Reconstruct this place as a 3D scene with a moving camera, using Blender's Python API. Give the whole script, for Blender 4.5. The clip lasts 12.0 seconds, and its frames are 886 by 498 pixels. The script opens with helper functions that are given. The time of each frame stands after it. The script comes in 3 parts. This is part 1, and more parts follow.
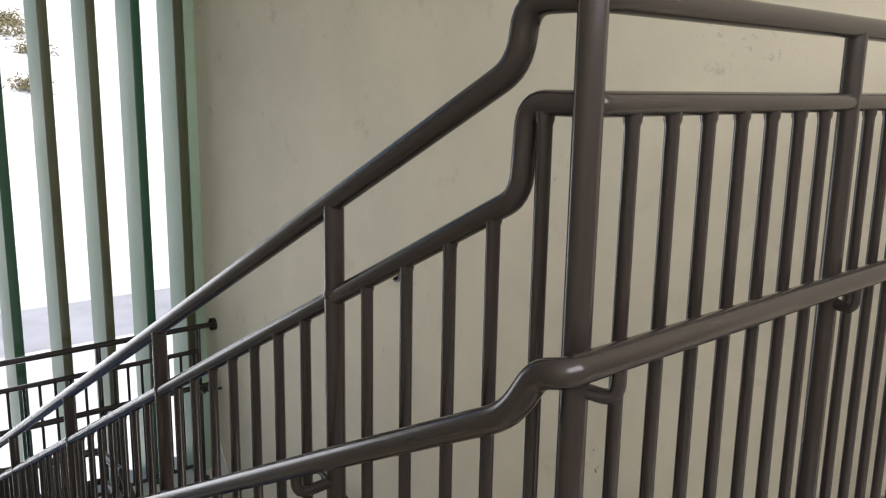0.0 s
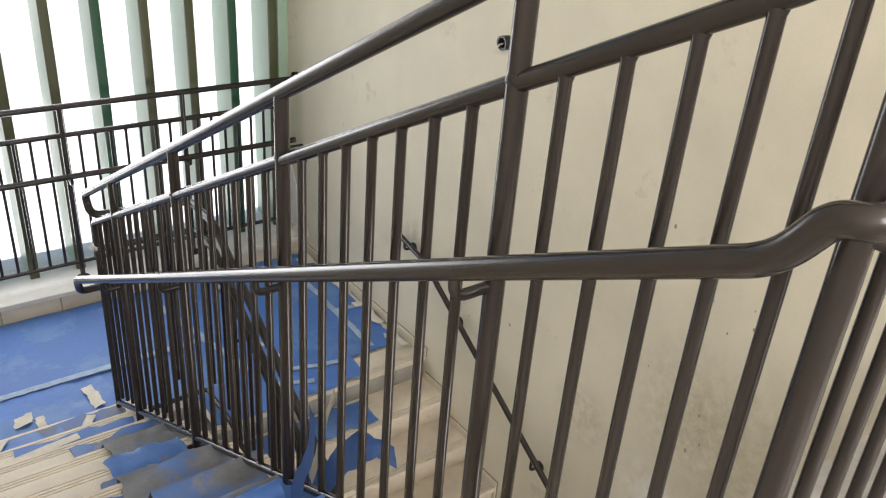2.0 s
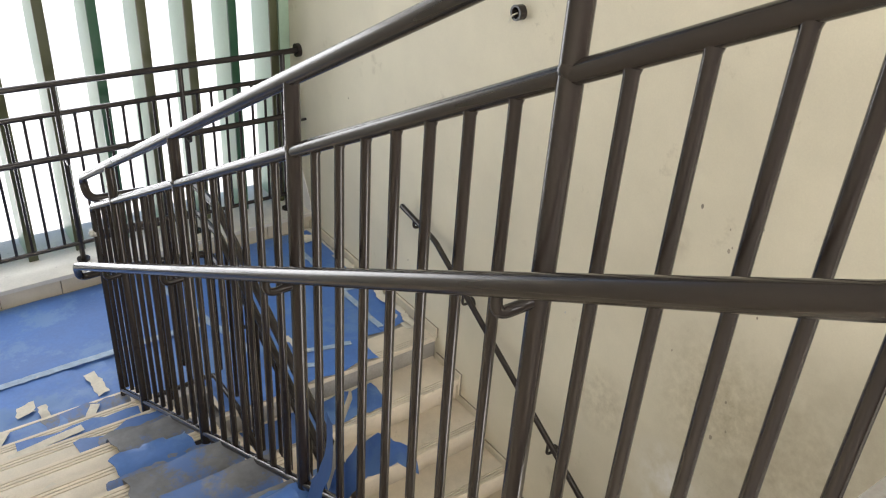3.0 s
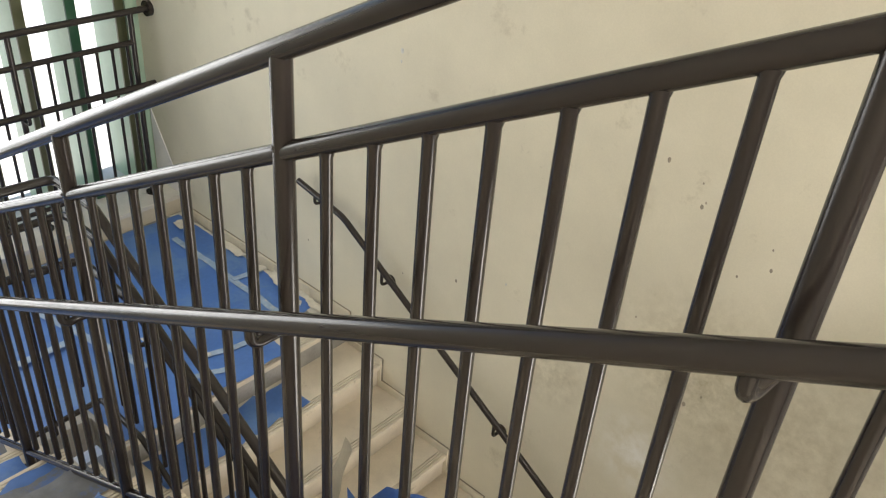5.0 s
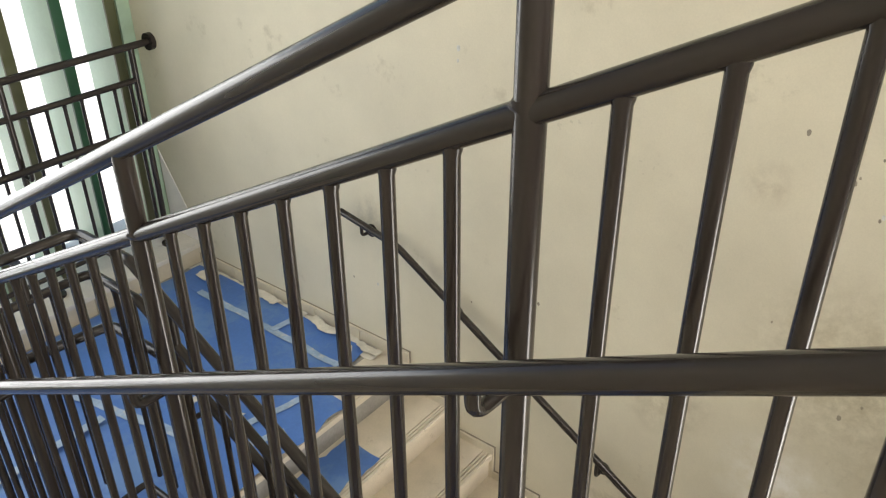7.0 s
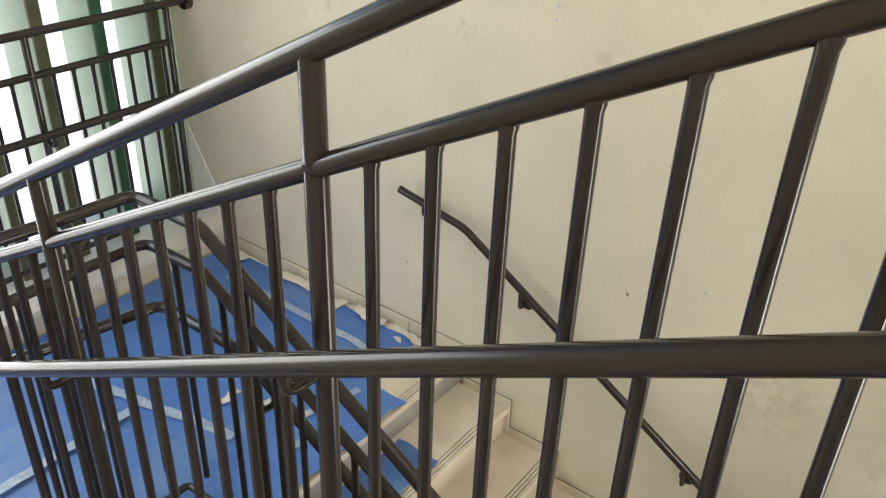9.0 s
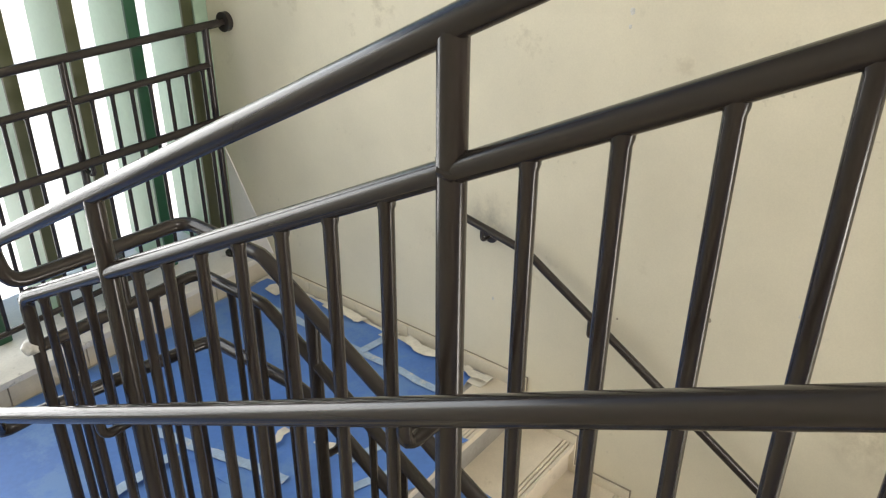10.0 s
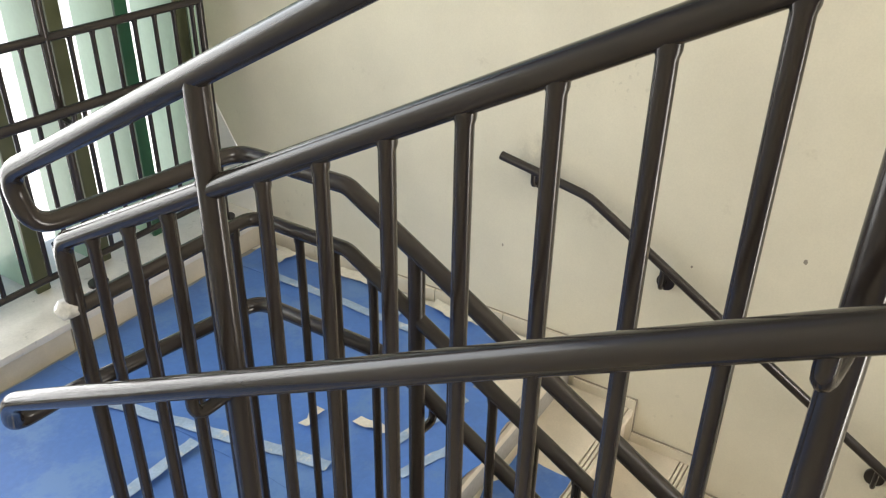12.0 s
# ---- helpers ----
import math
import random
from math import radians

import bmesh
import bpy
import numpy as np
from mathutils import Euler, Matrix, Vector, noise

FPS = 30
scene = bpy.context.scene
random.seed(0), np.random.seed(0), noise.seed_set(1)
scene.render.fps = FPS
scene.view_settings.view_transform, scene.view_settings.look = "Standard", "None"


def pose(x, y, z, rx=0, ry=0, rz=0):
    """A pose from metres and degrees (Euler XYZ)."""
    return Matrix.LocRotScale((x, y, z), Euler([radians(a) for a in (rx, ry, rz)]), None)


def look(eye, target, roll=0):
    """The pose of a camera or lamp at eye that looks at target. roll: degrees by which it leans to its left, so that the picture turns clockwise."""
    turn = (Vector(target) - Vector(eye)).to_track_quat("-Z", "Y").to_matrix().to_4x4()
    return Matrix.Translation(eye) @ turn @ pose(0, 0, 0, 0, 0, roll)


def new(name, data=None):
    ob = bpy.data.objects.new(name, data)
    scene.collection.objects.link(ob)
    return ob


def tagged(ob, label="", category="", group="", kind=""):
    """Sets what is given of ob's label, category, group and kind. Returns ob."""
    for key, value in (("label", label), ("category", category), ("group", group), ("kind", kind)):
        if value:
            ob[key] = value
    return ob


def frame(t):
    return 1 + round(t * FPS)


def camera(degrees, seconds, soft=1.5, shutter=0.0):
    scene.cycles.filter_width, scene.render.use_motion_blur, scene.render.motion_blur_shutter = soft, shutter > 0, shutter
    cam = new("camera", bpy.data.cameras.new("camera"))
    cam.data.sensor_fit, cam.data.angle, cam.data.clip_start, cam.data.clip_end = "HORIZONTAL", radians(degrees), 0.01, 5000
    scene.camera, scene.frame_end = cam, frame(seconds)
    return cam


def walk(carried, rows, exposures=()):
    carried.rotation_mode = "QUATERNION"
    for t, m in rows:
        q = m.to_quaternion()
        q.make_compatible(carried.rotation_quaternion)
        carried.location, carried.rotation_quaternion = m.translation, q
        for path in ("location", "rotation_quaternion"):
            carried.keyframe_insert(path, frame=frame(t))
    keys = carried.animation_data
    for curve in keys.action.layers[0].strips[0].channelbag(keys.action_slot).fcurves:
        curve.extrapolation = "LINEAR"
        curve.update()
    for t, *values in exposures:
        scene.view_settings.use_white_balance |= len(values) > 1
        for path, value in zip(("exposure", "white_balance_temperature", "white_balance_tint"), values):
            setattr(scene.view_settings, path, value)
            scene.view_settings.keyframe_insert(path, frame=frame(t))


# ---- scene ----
cam = camera(56.0, 12.0, soft=1.15)
PATH = [
    (0, (-0.941, -1.415, 0.442), (0.351, 0.06, 0.046), 1.0),
    (0.5, (-0.945, -1.375, 0.425), (0.258, 0.159, -0.019), 1.9),
    (1, (-0.949, -1.282, 0.427), (0.175, 0.237, -0.228), 3.3),
    (1.5, (-0.935, -1.146, 0.422), (0.15, 0.314, -0.409), 4.5),
    (2, (-0.97, -1.07, 0.41), (0.118, 0.327, -0.52), 4.6),
    (2.5, (-0.949, -1.004, 0.396), (0.122, 0.366, -0.592), 4.9),
    (3, (-0.905, -0.869, 0.389), (0.162, 0.495, -0.611), 4.0),
    (5, (-0.881, -0.17, 0.209), (0.427, 0.892, -0.87), 5.0),
    (5.5, (-0.81, -0.004, 0.12), (0.508, 1.045, -0.958), 4.6),
    (6, (-0.77, 0.116, 0.062), (0.55, 1.193, -0.987), 2.0),
    (6.5, (-0.808, 0.292, -0.047), (0.553, 1.359, -1.052), -0.8),
    (8.5, (-0.799, 0.839, -0.325), (0.555, 1.865, -1.38), 2.5),
    (9, (-0.863, 1.005, -0.419), (0.534, 2.02, -1.429), 2.2),
    (9.5, (-0.864, 1.131, -0.442), (0.527, 2.151, -1.454), 2.3),
    (10, (-0.813, 1.279, -0.557), (0.583, 2.352, -1.507), 0.4),
    (10.5, (-0.836, 1.395, -0.614), (0.546, 2.455, -1.597), 0.4),
    (11, (-0.889, 1.558, -0.725), (0.587, 2.56, -1.628), 0.1),
    (11.5, (-0.892, 1.703, -0.781), (0.583, 2.633, -1.76), 1.3),
    (12, (-0.821, 1.872, -0.898), (0.65, 2.801, -1.885), 1.0),
]
EXPOSURES = [(0, -0.1, 6300, 14), (0.8, 0.0, 6300, 14), (1.2, 0.25, 6400, 14), (1.6, 0.6, 6500, 14), (2.5, 0.75, 6500, 13), (5, 0.82, 6700, 10), (9, 1.0, 6700, 10), (10.5, 1.05, 6700, 10), (12, 1.21, 6700, 10)]
walk(cam, [(t, look(eye, target, roll)) for t, eye, target, roll in PATH], EXPOSURES)

# ---- plan: lengths in plan units, S metres each; x towards the long wall, y down the upper flight ----
S = 1.05
WALL_X, LEFT_X, BACK_Y, WIN_Y, TOP_Z = 2.025, -1.55, -2.7, 4.86, 2.3
LAND_Z, RISE = -3.035, 0.1725           # middle landing; riser
UP_Z = LAND_Z + 12 * RISE             # upper landing
LOW_Z = LAND_Z - 12 * RISE            # lower floor
UP_GO, UP_END = 0.320, 3.17           # upper flight: going, last riser
LO_GO, LO_TOP = 0.292, 2.88           # lower flight: going, first riser
UP_EDGE = UP_END - 11 * UP_GO

# ---- light ----
world = bpy.data.worlds.new("sky")
scene.world = world
world.use_nodes = True
wn = world.node_tree.nodes
sky = wn.new("ShaderNodeTexSky")
sky.sky_type, sky.sun_disc = "NISHITA", False
sky.sun_elevation, sky.sun_rotation = radians(52), radians(215)
world.node_tree.links.new(sky.outputs[0], wn["Background"].inputs[0])
wn["Background"].inputs[1].default_value = 0.14
sun = new("sun", bpy.data.lights.new("sun", "SUN"))
sun.data.energy, sun.data.angle, sun.data.color = 5.0, radians(0.5), (1.0, 0.95, 0.87)
sun.matrix_world = look((-8, -10, 18), (0, 0, 0))


def area_lamp(name, eye, target, w, h, watts, color):
    lamp = new(name, bpy.data.lights.new(name, "AREA"))
    lamp.data.shape, lamp.data.size, lamp.data.size_y = "RECTANGLE", w, h
    lamp.data.energy, lamp.data.color = watts, color
    lamp.matrix_world = look(eye, target)
    return lamp


# louvred window daylight; two fills added at unseen openings, behind the landing and below
area_lamp("window_daylight", (-0.35 * S, 4.925 * S, -1.3 * S), (-0.35 * S, 0, -1.6 * S), 2.2 * S, 2.7 * S, 48, (0.95, 0.98, 1.0))
area_lamp("opening_fill", (-0.1 * S, (BACK_Y + 0.1) * S, 1.45 * S), (0.3, 3.0, -1.3), 2.6 * S, 1.35 * S, 105, (1.0, 0.97, 0.92))
area_lamp("doorway_fill", (1.15 * S, (BACK_Y + 0.1) * S, (LOW_Z + 1.0) * S), (1.4, 3.0, -3.2), 1.4 * S, 1.8 * S, 42, (1.0, 0.97, 0.92))

# ---- materials ----


def material(name, color, rough=0.6, metal=0.0, vary=0.15, scale=3.0, fine=60.0, bump=0.1, spots=None, spot_scale=9.0, spot_cut=0.62, per_piece=0.0, coat=0.0, gloss_vary=0.1, specks=None, stains=()):
    m = bpy.data.materials.new(name)
    m.use_nodes = True
    n, l = m.node_tree.nodes, m.node_tree.links
    b = n["Principled BSDF"]
    geo = n.new("ShaderNodeNewGeometry")

    def noise_at(s, detail=5.0, rough_=0.6):
        t = n.new("ShaderNodeTexNoise")
        t.inputs["Scale"].default_value, t.inputs["Detail"].default_value, t.inputs["Roughness"].default_value = s, detail, rough_
        l.new(geo.outputs["Position"], t.inputs["Vector"])
        return t

    big, small = noise_at(scale), noise_at(fine, 3.0)

    def mapped(src, lo, hi):
        r = n.new("ShaderNodeMapRange")
        r.inputs["From Min"].default_value, r.inputs["From Max"].default_value = 0.3, 0.7
        r.inputs["To Min"].default_value, r.inputs["To Max"].default_value = lo, hi
        l.new(src, r.inputs["Value"])
        return r.outputs[0]

    def times(a, bb):
        q = n.new("ShaderNodeMath")
        q.operation = "MULTIPLY"
        l.new(a, q.inputs[0])
        l.new(bb, q.inputs[1])
        return q.outputs[0]

    value = times(mapped(big.outputs[0], 1 - vary, 1 + vary), mapped(small.outputs[0], 1 - vary * 0.4, 1 + vary * 0.4))
    if per_piece:
        info = n.new("ShaderNodeObjectInfo")
        r = n.new("ShaderNodeMapRange")
        r.inputs["To Min"].default_value, r.inputs["To Max"].default_value = 1 - per_piece, 1 + per_piece
        l.new(info.outputs["Random"], r.inputs["Value"])
        value = times(value, r.outputs[0])
    hsv = n.new("ShaderNodeHueSaturation")
    hsv.inputs["Color"].default_value = (*color, 1)
    l.new(value, hsv.inputs["Value"])
    out = hsv.outputs[0]
    if spots:
        sp = noise_at(spot_scale, 6.0, 0.7)
        cut = n.new("ShaderNodeMapRange")
        cut.inputs["From Min"].default_value, cut.inputs["From Max"].default_value = spot_cut, spot_cut + 0.1
        l.new(sp.outputs[0], cut.inputs["Value"])
        mix = n.new("ShaderNodeMixRGB")
        mix.inputs[2].default_value = (*spots, 1)
        l.new(cut.outputs[0], mix.inputs[0])
        l.new(out, mix.inputs[1])
        out = mix.outputs[0]
    if specks:
        fleck, where = noise_at(34.0, 2.0, 0.5), noise_at(1.1, 2.0, 0.5)
        both = times(mapped(fleck.outputs[0], 0.0, 1.0), mapped(where.outputs[0], 0.3, 1.0))
        cut = n.new("ShaderNodeMapRange")
        cut.inputs["From Min"].default_value, cut.inputs["From Max"].default_value = 0.84, 0.98
        cut.inputs["To Max"].default_value = 0.3
        l.new(both, cut.inputs["Value"])
        mix = n.new("ShaderNodeMixRGB")
        mix.inputs[2].default_value = (*specks, 1)
        l.new(cut.outputs[0], mix.inputs[0])
        l.new(out, mix.inputs[1])
        out = mix.outputs[0]
    for centre, radius, tint, amount, grain in stains:
        away = n.new("ShaderNodeVectorMath")
        away.operation = "DISTANCE"
        l.new(geo.outputs["Position"], away.inputs[0])
        away.inputs[1].default_value = centre
        near = n.new("ShaderNodeMapRange")
        near.inputs["From Min"].default_value, near.inputs["From Max"].default_value = radius * 0.15, radius
        near.inputs["To Min"].default_value, near.inputs["To Max"].default_value = amount, 0.0
        l.new(away.outputs["Value"], near.inputs["Value"])
        cloud = noise_at(grain, 6.0, 0.65)
        mix = n.new("ShaderNodeMixRGB")
        mix.inputs[2].default_value = (*tint, 1)
        l.new(times(near.outputs[0], mapped(cloud.outputs[0], -0.25, 1.25)), mix.inputs[0])
        mix.inputs[0].default_value = 0
        l.new(out, mix.inputs[1])
        out = mix.outputs[0]
    l.new(out, b.inputs["Base Color"])
    l.new(mapped(big.outputs[0], max(0.03, rough - gloss_vary), min(1, rough + gloss_vary)), b.inputs["Roughness"])
    b.inputs["Metallic"].default_value = metal
    b.inputs["Coat Weight"].default_value = coat
    b.inputs["Coat Roughness"].default_value = 0.12
    if bump:
        bp = n.new("ShaderNodeBump")
        bp.inputs["Strength"].default_value, bp.inputs["Distance"].default_value = bump, 0.004
        l.new(small.outputs[0], bp.inputs["Height"])
        l.new(bp.outputs[0], b.inputs["Normal"])
    return m


PAINT = material("rail_enamel", (0.0265, 0.0212, 0.0192), 0.19, vary=0.06, scale=3, fine=25, bump=0.03, coat=0.0, gloss_vary=0.03)
PAINT.node_tree.nodes["Principled BSDF"].inputs["Specular IOR Level"].default_value = 0.42
CHIP = material("bare_weld", (0.55, 0.54, 0.52), 0.5, vary=0.25, scale=30, bump=0.4)
PLASTER = material("wall_paint", (0.655, 0.605, 0.48), 0.62, vary=0.075, scale=1.4, fine=140, bump=0.10, spots=(0.53, 0.48, 0.37), spot_scale=3.2, spot_cut=0.61, specks=(0.30, 0.27, 0.20), stains=(
    ((2.126, 0.93, -2.86), 0.30, (0.82, 0.80, 0.75), 1.0, 9.0), ((2.126, 0.75, -2.20), 0.50, (0.29, 0.24, 0.14), 0.5, 20.0),
    ((2.126, 0.30, -2.30), 0.75, (0.38, 0.32, 0.21), 0.5, 12.0), ((2.126, 1.21, -1.50), 0.12, (0.40, 0.34, 0.25), 0.5, 16.0),
    ((2.126, 1.46, -2.66), 0.26, (0.34, 0.29, 0.20), 0.65, 12.0), ((2.126, 3.26, -2.30), 0.15, (0.30, 0.28, 0.24), 0.6, 14.0)))
PLAIN = material("plain_wall_paint", (0.70, 0.67, 0.58), 0.7, vary=0.04, scale=1.2, fine=120, bump=0.08)
CEIL = material("ceiling_paint", (0.78, 0.77, 0.73), 0.8, vary=0.03, scale=1, fine=90, bump=0.08)
STEP = material("stone_step", (0.61, 0.54, 0.435), 0.55, vary=0.12, scale=5, fine=120, bump=0.15, spots=(0.44, 0.37, 0.28), spot_scale=7, spot_cut=0.62, per_piece=0.05)
TILE = material("skirting_tile", (0.60, 0.54, 0.43), 0.5, vary=0.08, scale=6, fine=90, bump=0.1, per_piece=0.06)
GROUT = material("grout", (0.27, 0.235, 0.185), 0.9, vary=0.2, scale=12, bump=0.2)
CONCRETE = material("dusty_concrete", (0.30, 0.285, 0.26), 0.85, vary=0.22, scale=4, fine=70, bump=0.3, spots=(0.42, 0.40, 0.37), spot_scale=6)
SILL = material("sill_stone", (0.65, 0.625, 0.575), 0.5, vary=0.10, scale=5, fine=80, bump=0.1, spots=(0.38, 0.36, 0.32), spot_scale=11)
WEDGE = material("wedge_white", (0.84, 0.81, 0.80), 0.6, vary=0.05, scale=6, fine=60, bump=0.1)
SHEET = material("blue_sheet", (0.062, 0.155, 0.43), 0.5, vary=0.12, scale=2.5, fine=40, bump=0.18, spots=(0.10, 0.20, 0.43), spot_scale=2.6, spot_cut=0.50, per_piece=0.08)
DUSTY = material("dusty_blue_sheet", (0.155, 0.16, 0.175), 0.6, vary=0.25, scale=4, fine=40, bump=0.2, spots=(0.085, 0.16, 0.38), spot_scale=4.5, spot_cut=0.49)
TAPE = material("masking_tape", (0.28, 0.37, 0.50), 0.6, vary=0.2, scale=14, fine=90, bump=0.2, spots=(0.55, 0.53, 0.46), spot_scale=10, spot_cut=0.56)
PAPER = material("torn_paper", (0.60, 0.56, 0.48), 0.75, vary=0.15, scale=12, fine=60, bump=0.2)
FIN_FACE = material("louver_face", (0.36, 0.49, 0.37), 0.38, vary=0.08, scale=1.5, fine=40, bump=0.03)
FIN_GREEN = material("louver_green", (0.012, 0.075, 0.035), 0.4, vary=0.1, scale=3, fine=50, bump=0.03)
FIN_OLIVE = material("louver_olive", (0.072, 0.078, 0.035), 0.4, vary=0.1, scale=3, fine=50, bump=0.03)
DARK = material("dark_plastic", (0.03, 0.03, 0.03), 0.6, vary=0.1, bump=0.1)
GROUND = material("sunlit_paving", (0.78, 0.76, 0.72), 0.9, vary=0.15, scale=0.6, fine=9, bump=0.2)
ASPHALT = material("pale_road", (0.46, 0.46, 0.48), 0.9, vary=0.15, scale=0.8, fine=20, bump=0.2)
BUSH = material("dry_shrub", (0.22, 0.19, 0.10), 0.8, vary=0.4, scale=3, fine=20, bump=0.1)

# ---- mesh helpers ----


def thing(name, at, label, category, kind="", group=""):
    ob = new(name)
    ob.empty_display_size = 0.1
    ob.location = Vector(at) * S
    return tagged(ob, label, category, group, kind)


def origin_of(ob):
    p = Vector((0, 0, 0))
    while ob:
        p += ob.location
        ob = ob.parent
    return p


def finish(bm, material_, smooth):
    me = bpy.data.meshes.new("mesh")
    bmesh.ops.recalc_face_normals(bm, faces=bm.faces)
    bm.to_mesh(me)
    bm.free()
    if smooth:
        for p in me.polygons:
            p.use_smooth = True
        me.set_sharp_from_angle(angle=radians(40))
    me.materials.append(material_)
    return me


def part(name, bm, material_, parent=None, label="", smooth=True):
    """Links a bmesh in plan coordinates as one mesh under parent."""
    off = origin_of(parent) if parent else Vector((0, 0, 0))
    for v in bm.verts:
        v.co = v.co * S - off
    ob = new(name, finish(bm, material_, smooth))
    ob.parent = parent
    return tagged(ob, label)


def piece(name, me, at, parent):
    """An object on shared mesh data, at a place of the plan."""
    ob = new(name, me)
    ob.parent = parent
    ob.location = Vector(at) * S - origin_of(parent)
    return ob


def box(bm, lo, hi, bevel=0.0):
    q = bmesh.new()
    bmesh.ops.create_cube(q, size=1)
    for v in q.verts:
        v.co = Vector([(a + b) / 2 + c * (b - a) for a, b, c in zip(lo, hi, v.co)])
    if bevel:
        bmesh.ops.bevel(q, geom=q.edges[:], offset=bevel, segments=2, affect="EDGES", profile=0.7)
    me = bpy.data.meshes.new("tmp")
    q.to_mesh(me)
    q.free()
    bm.from_mesh(me)
    bpy.data.meshes.remove(me)
    return bm


def boxes(*spans, bevel=0.0):
    bm = bmesh.new()
    for lo, hi in spans:
        box(bm, lo, hi, bevel)
    return bm


def rounded(points, bend, steps=6):
    pts = [Vector(p) for p in points]
    out = [pts[0]]
    for a, b, c in zip(pts, pts[1:], pts[2:]):
        u, w = a - b, c - b
        r = min(bend, u.length * 0.48, w.length * 0.48)
        p0, p2 = b + u.normalized() * r, b + w.normalized() * r
        for i in range(steps + 1):
            t = i / steps
            out.append(p0 * (1 - t) ** 2 + b * 2 * t * (1 - t) + p2 * t * t)
    out.append(pts[-1])
    return out


def tube(bm, points, r, bend=0.0, sides=14):
    """A round bar along a line of points, its bends rounded, its ends closed."""
    pts = rounded(points, bend) if bend else [Vector(p) for p in points]
    pts = [p for i, p in enumerate(pts) if i == 0 or (p - pts[i - 1]).length > 1e-5]
    way = (pts[1] - pts[0]).normalized()
    side = way.orthogonal().normalized()
    rings = []
    for i, p in enumerate(pts):
        d = (pts[min(i + 1, len(pts) - 1)] - pts[max(i - 1, 0)]).normalized()
        side = (side - d * side.dot(d)).normalized()
        up = d.cross(side)
        rings.append([bm.verts.new(p + (side * math.cos(a) + up * math.sin(a)) * r) for a in (2 * math.pi * k / sides for k in range(sides))])
    for a, b in zip(rings, rings[1:]):
        for k in range(sides):
            bm.faces.new((a[k], a[(k + 1) % sides], b[(k + 1) % sides], b[k]))
    bm.faces.new(rings[0])
    bm.faces.new(rings[-1])
    return bm


def bar(points, r, bend=0.0, sides=14):
    return tube(bmesh.new(), points, r, bend, sides)


def blob(at, r, seed, flat=1.0):
    bm = bmesh.new()
    bmesh.ops.create_icosphere(bm, subdivisions=2, radius=1)
    for v in bm.verts:
        k = r * (1 + 0.35 * noise.noise(v.co * 1.7 + Vector((seed, 0, 0))))
        v.co = Vector((v.co.x * k, v.co.y * k, v.co.z * k * flat)) + Vector(at)
    return bm


TOP_R, MID_R, POST_R, BAR_R, HAND_R = 0.0215, 0.0185, 0.0205, 0.0118, 0.0218


def bar_mesh(height, r=BAR_R, sides=12):
    """An upright bar that hangs down from its top end, widened a little where it is welded on."""
    bm = bmesh.new()
    rings = []
    for z, k in ((0.004, 1.25), (-0.018, 1.2), (-0.026, 1.0), (-height, 1.0)):
        rings.append([bm.verts.new((r * k * math.cos(a) * S, r * k * math.sin(a) * S, z * S)) for a in (2 * math.pi * i / sides for i in range(sides))])
    for a, b in zip(rings, rings[1:]):
        for k in range(sides):
            bm.faces.new((a[k], a[(k + 1) % sides], b[(k + 1) % sides], b[k]))
    bm.faces.new(rings[0])
    bm.faces.new(rings[-1])
    return finish(bm, PAINT, True)


def hook(post, hand):
    """A bent rod from a post, down and out, up to the underside of the handrail."""
    p, h = Vector(post), Vector(hand)
    return bar([p, (h.x, h.y, p.z - 0.012), (h.x, h.y, h.z)], 0.0118, 0.035, 10)


def weld(at, seed, r=0.024):
    return blob(at, r, seed, 0.8)


# ---- setting: floors, walls, ceiling ----
def structure(name, spans, mat, label, bevel=0.0):
    bm = boxes(*spans, bevel=bevel)
    return tagged(part(name, bm, mat, None, "", smooth=bevel > 0), label, name.split("_")[0], kind="structure")


structure("wall_east", [((WALL_X, BACK_Y, LOW_Z - 0.2), (WALL_X + 0.2, WIN_Y + 0.5, TOP_Z))], PLASTER, "long beige painted plaster wall beside the stairs")
structure("wall_west", [((LEFT_X - 0.2, BACK_Y, LOW_Z - 0.2), (LEFT_X, WIN_Y + 0.5, TOP_Z))], PLAIN, "plain pale painted wall closing the stairwell")
# high opening and lower doorway are added to this unseen wall for fill
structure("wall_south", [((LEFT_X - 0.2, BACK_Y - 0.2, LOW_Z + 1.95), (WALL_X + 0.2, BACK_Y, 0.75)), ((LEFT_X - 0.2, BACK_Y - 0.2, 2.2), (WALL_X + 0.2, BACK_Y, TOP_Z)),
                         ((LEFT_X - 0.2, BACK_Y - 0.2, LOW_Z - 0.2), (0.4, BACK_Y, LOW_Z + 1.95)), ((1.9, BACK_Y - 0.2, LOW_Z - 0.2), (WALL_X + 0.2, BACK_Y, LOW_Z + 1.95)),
                         ((LEFT_X - 0.2, BACK_Y - 0.2, 0.75), (-1.45, BACK_Y, 2.2)), ((1.3, BACK_Y - 0.2, 0.75), (WALL_X + 0.2, BACK_Y, 2.2))], PLAIN, "plain pale unseen wall with openings added for the fill lamps")
structure("ceiling", [((LEFT_X - 0.2, BACK_Y - 0.2, TOP_Z), (WALL_X + 0.2, WIN_Y + 0.5, TOP_Z + 0.2))], CEIL, "plain white painted ceiling over the stairwell")
structure("floor_upper", [((LEFT_X, BACK_Y, UP_Z - 0.2), (WALL_X, UP_EDGE, UP_Z))], CONCRETE, "dusty grey concrete floor of the upper landing")
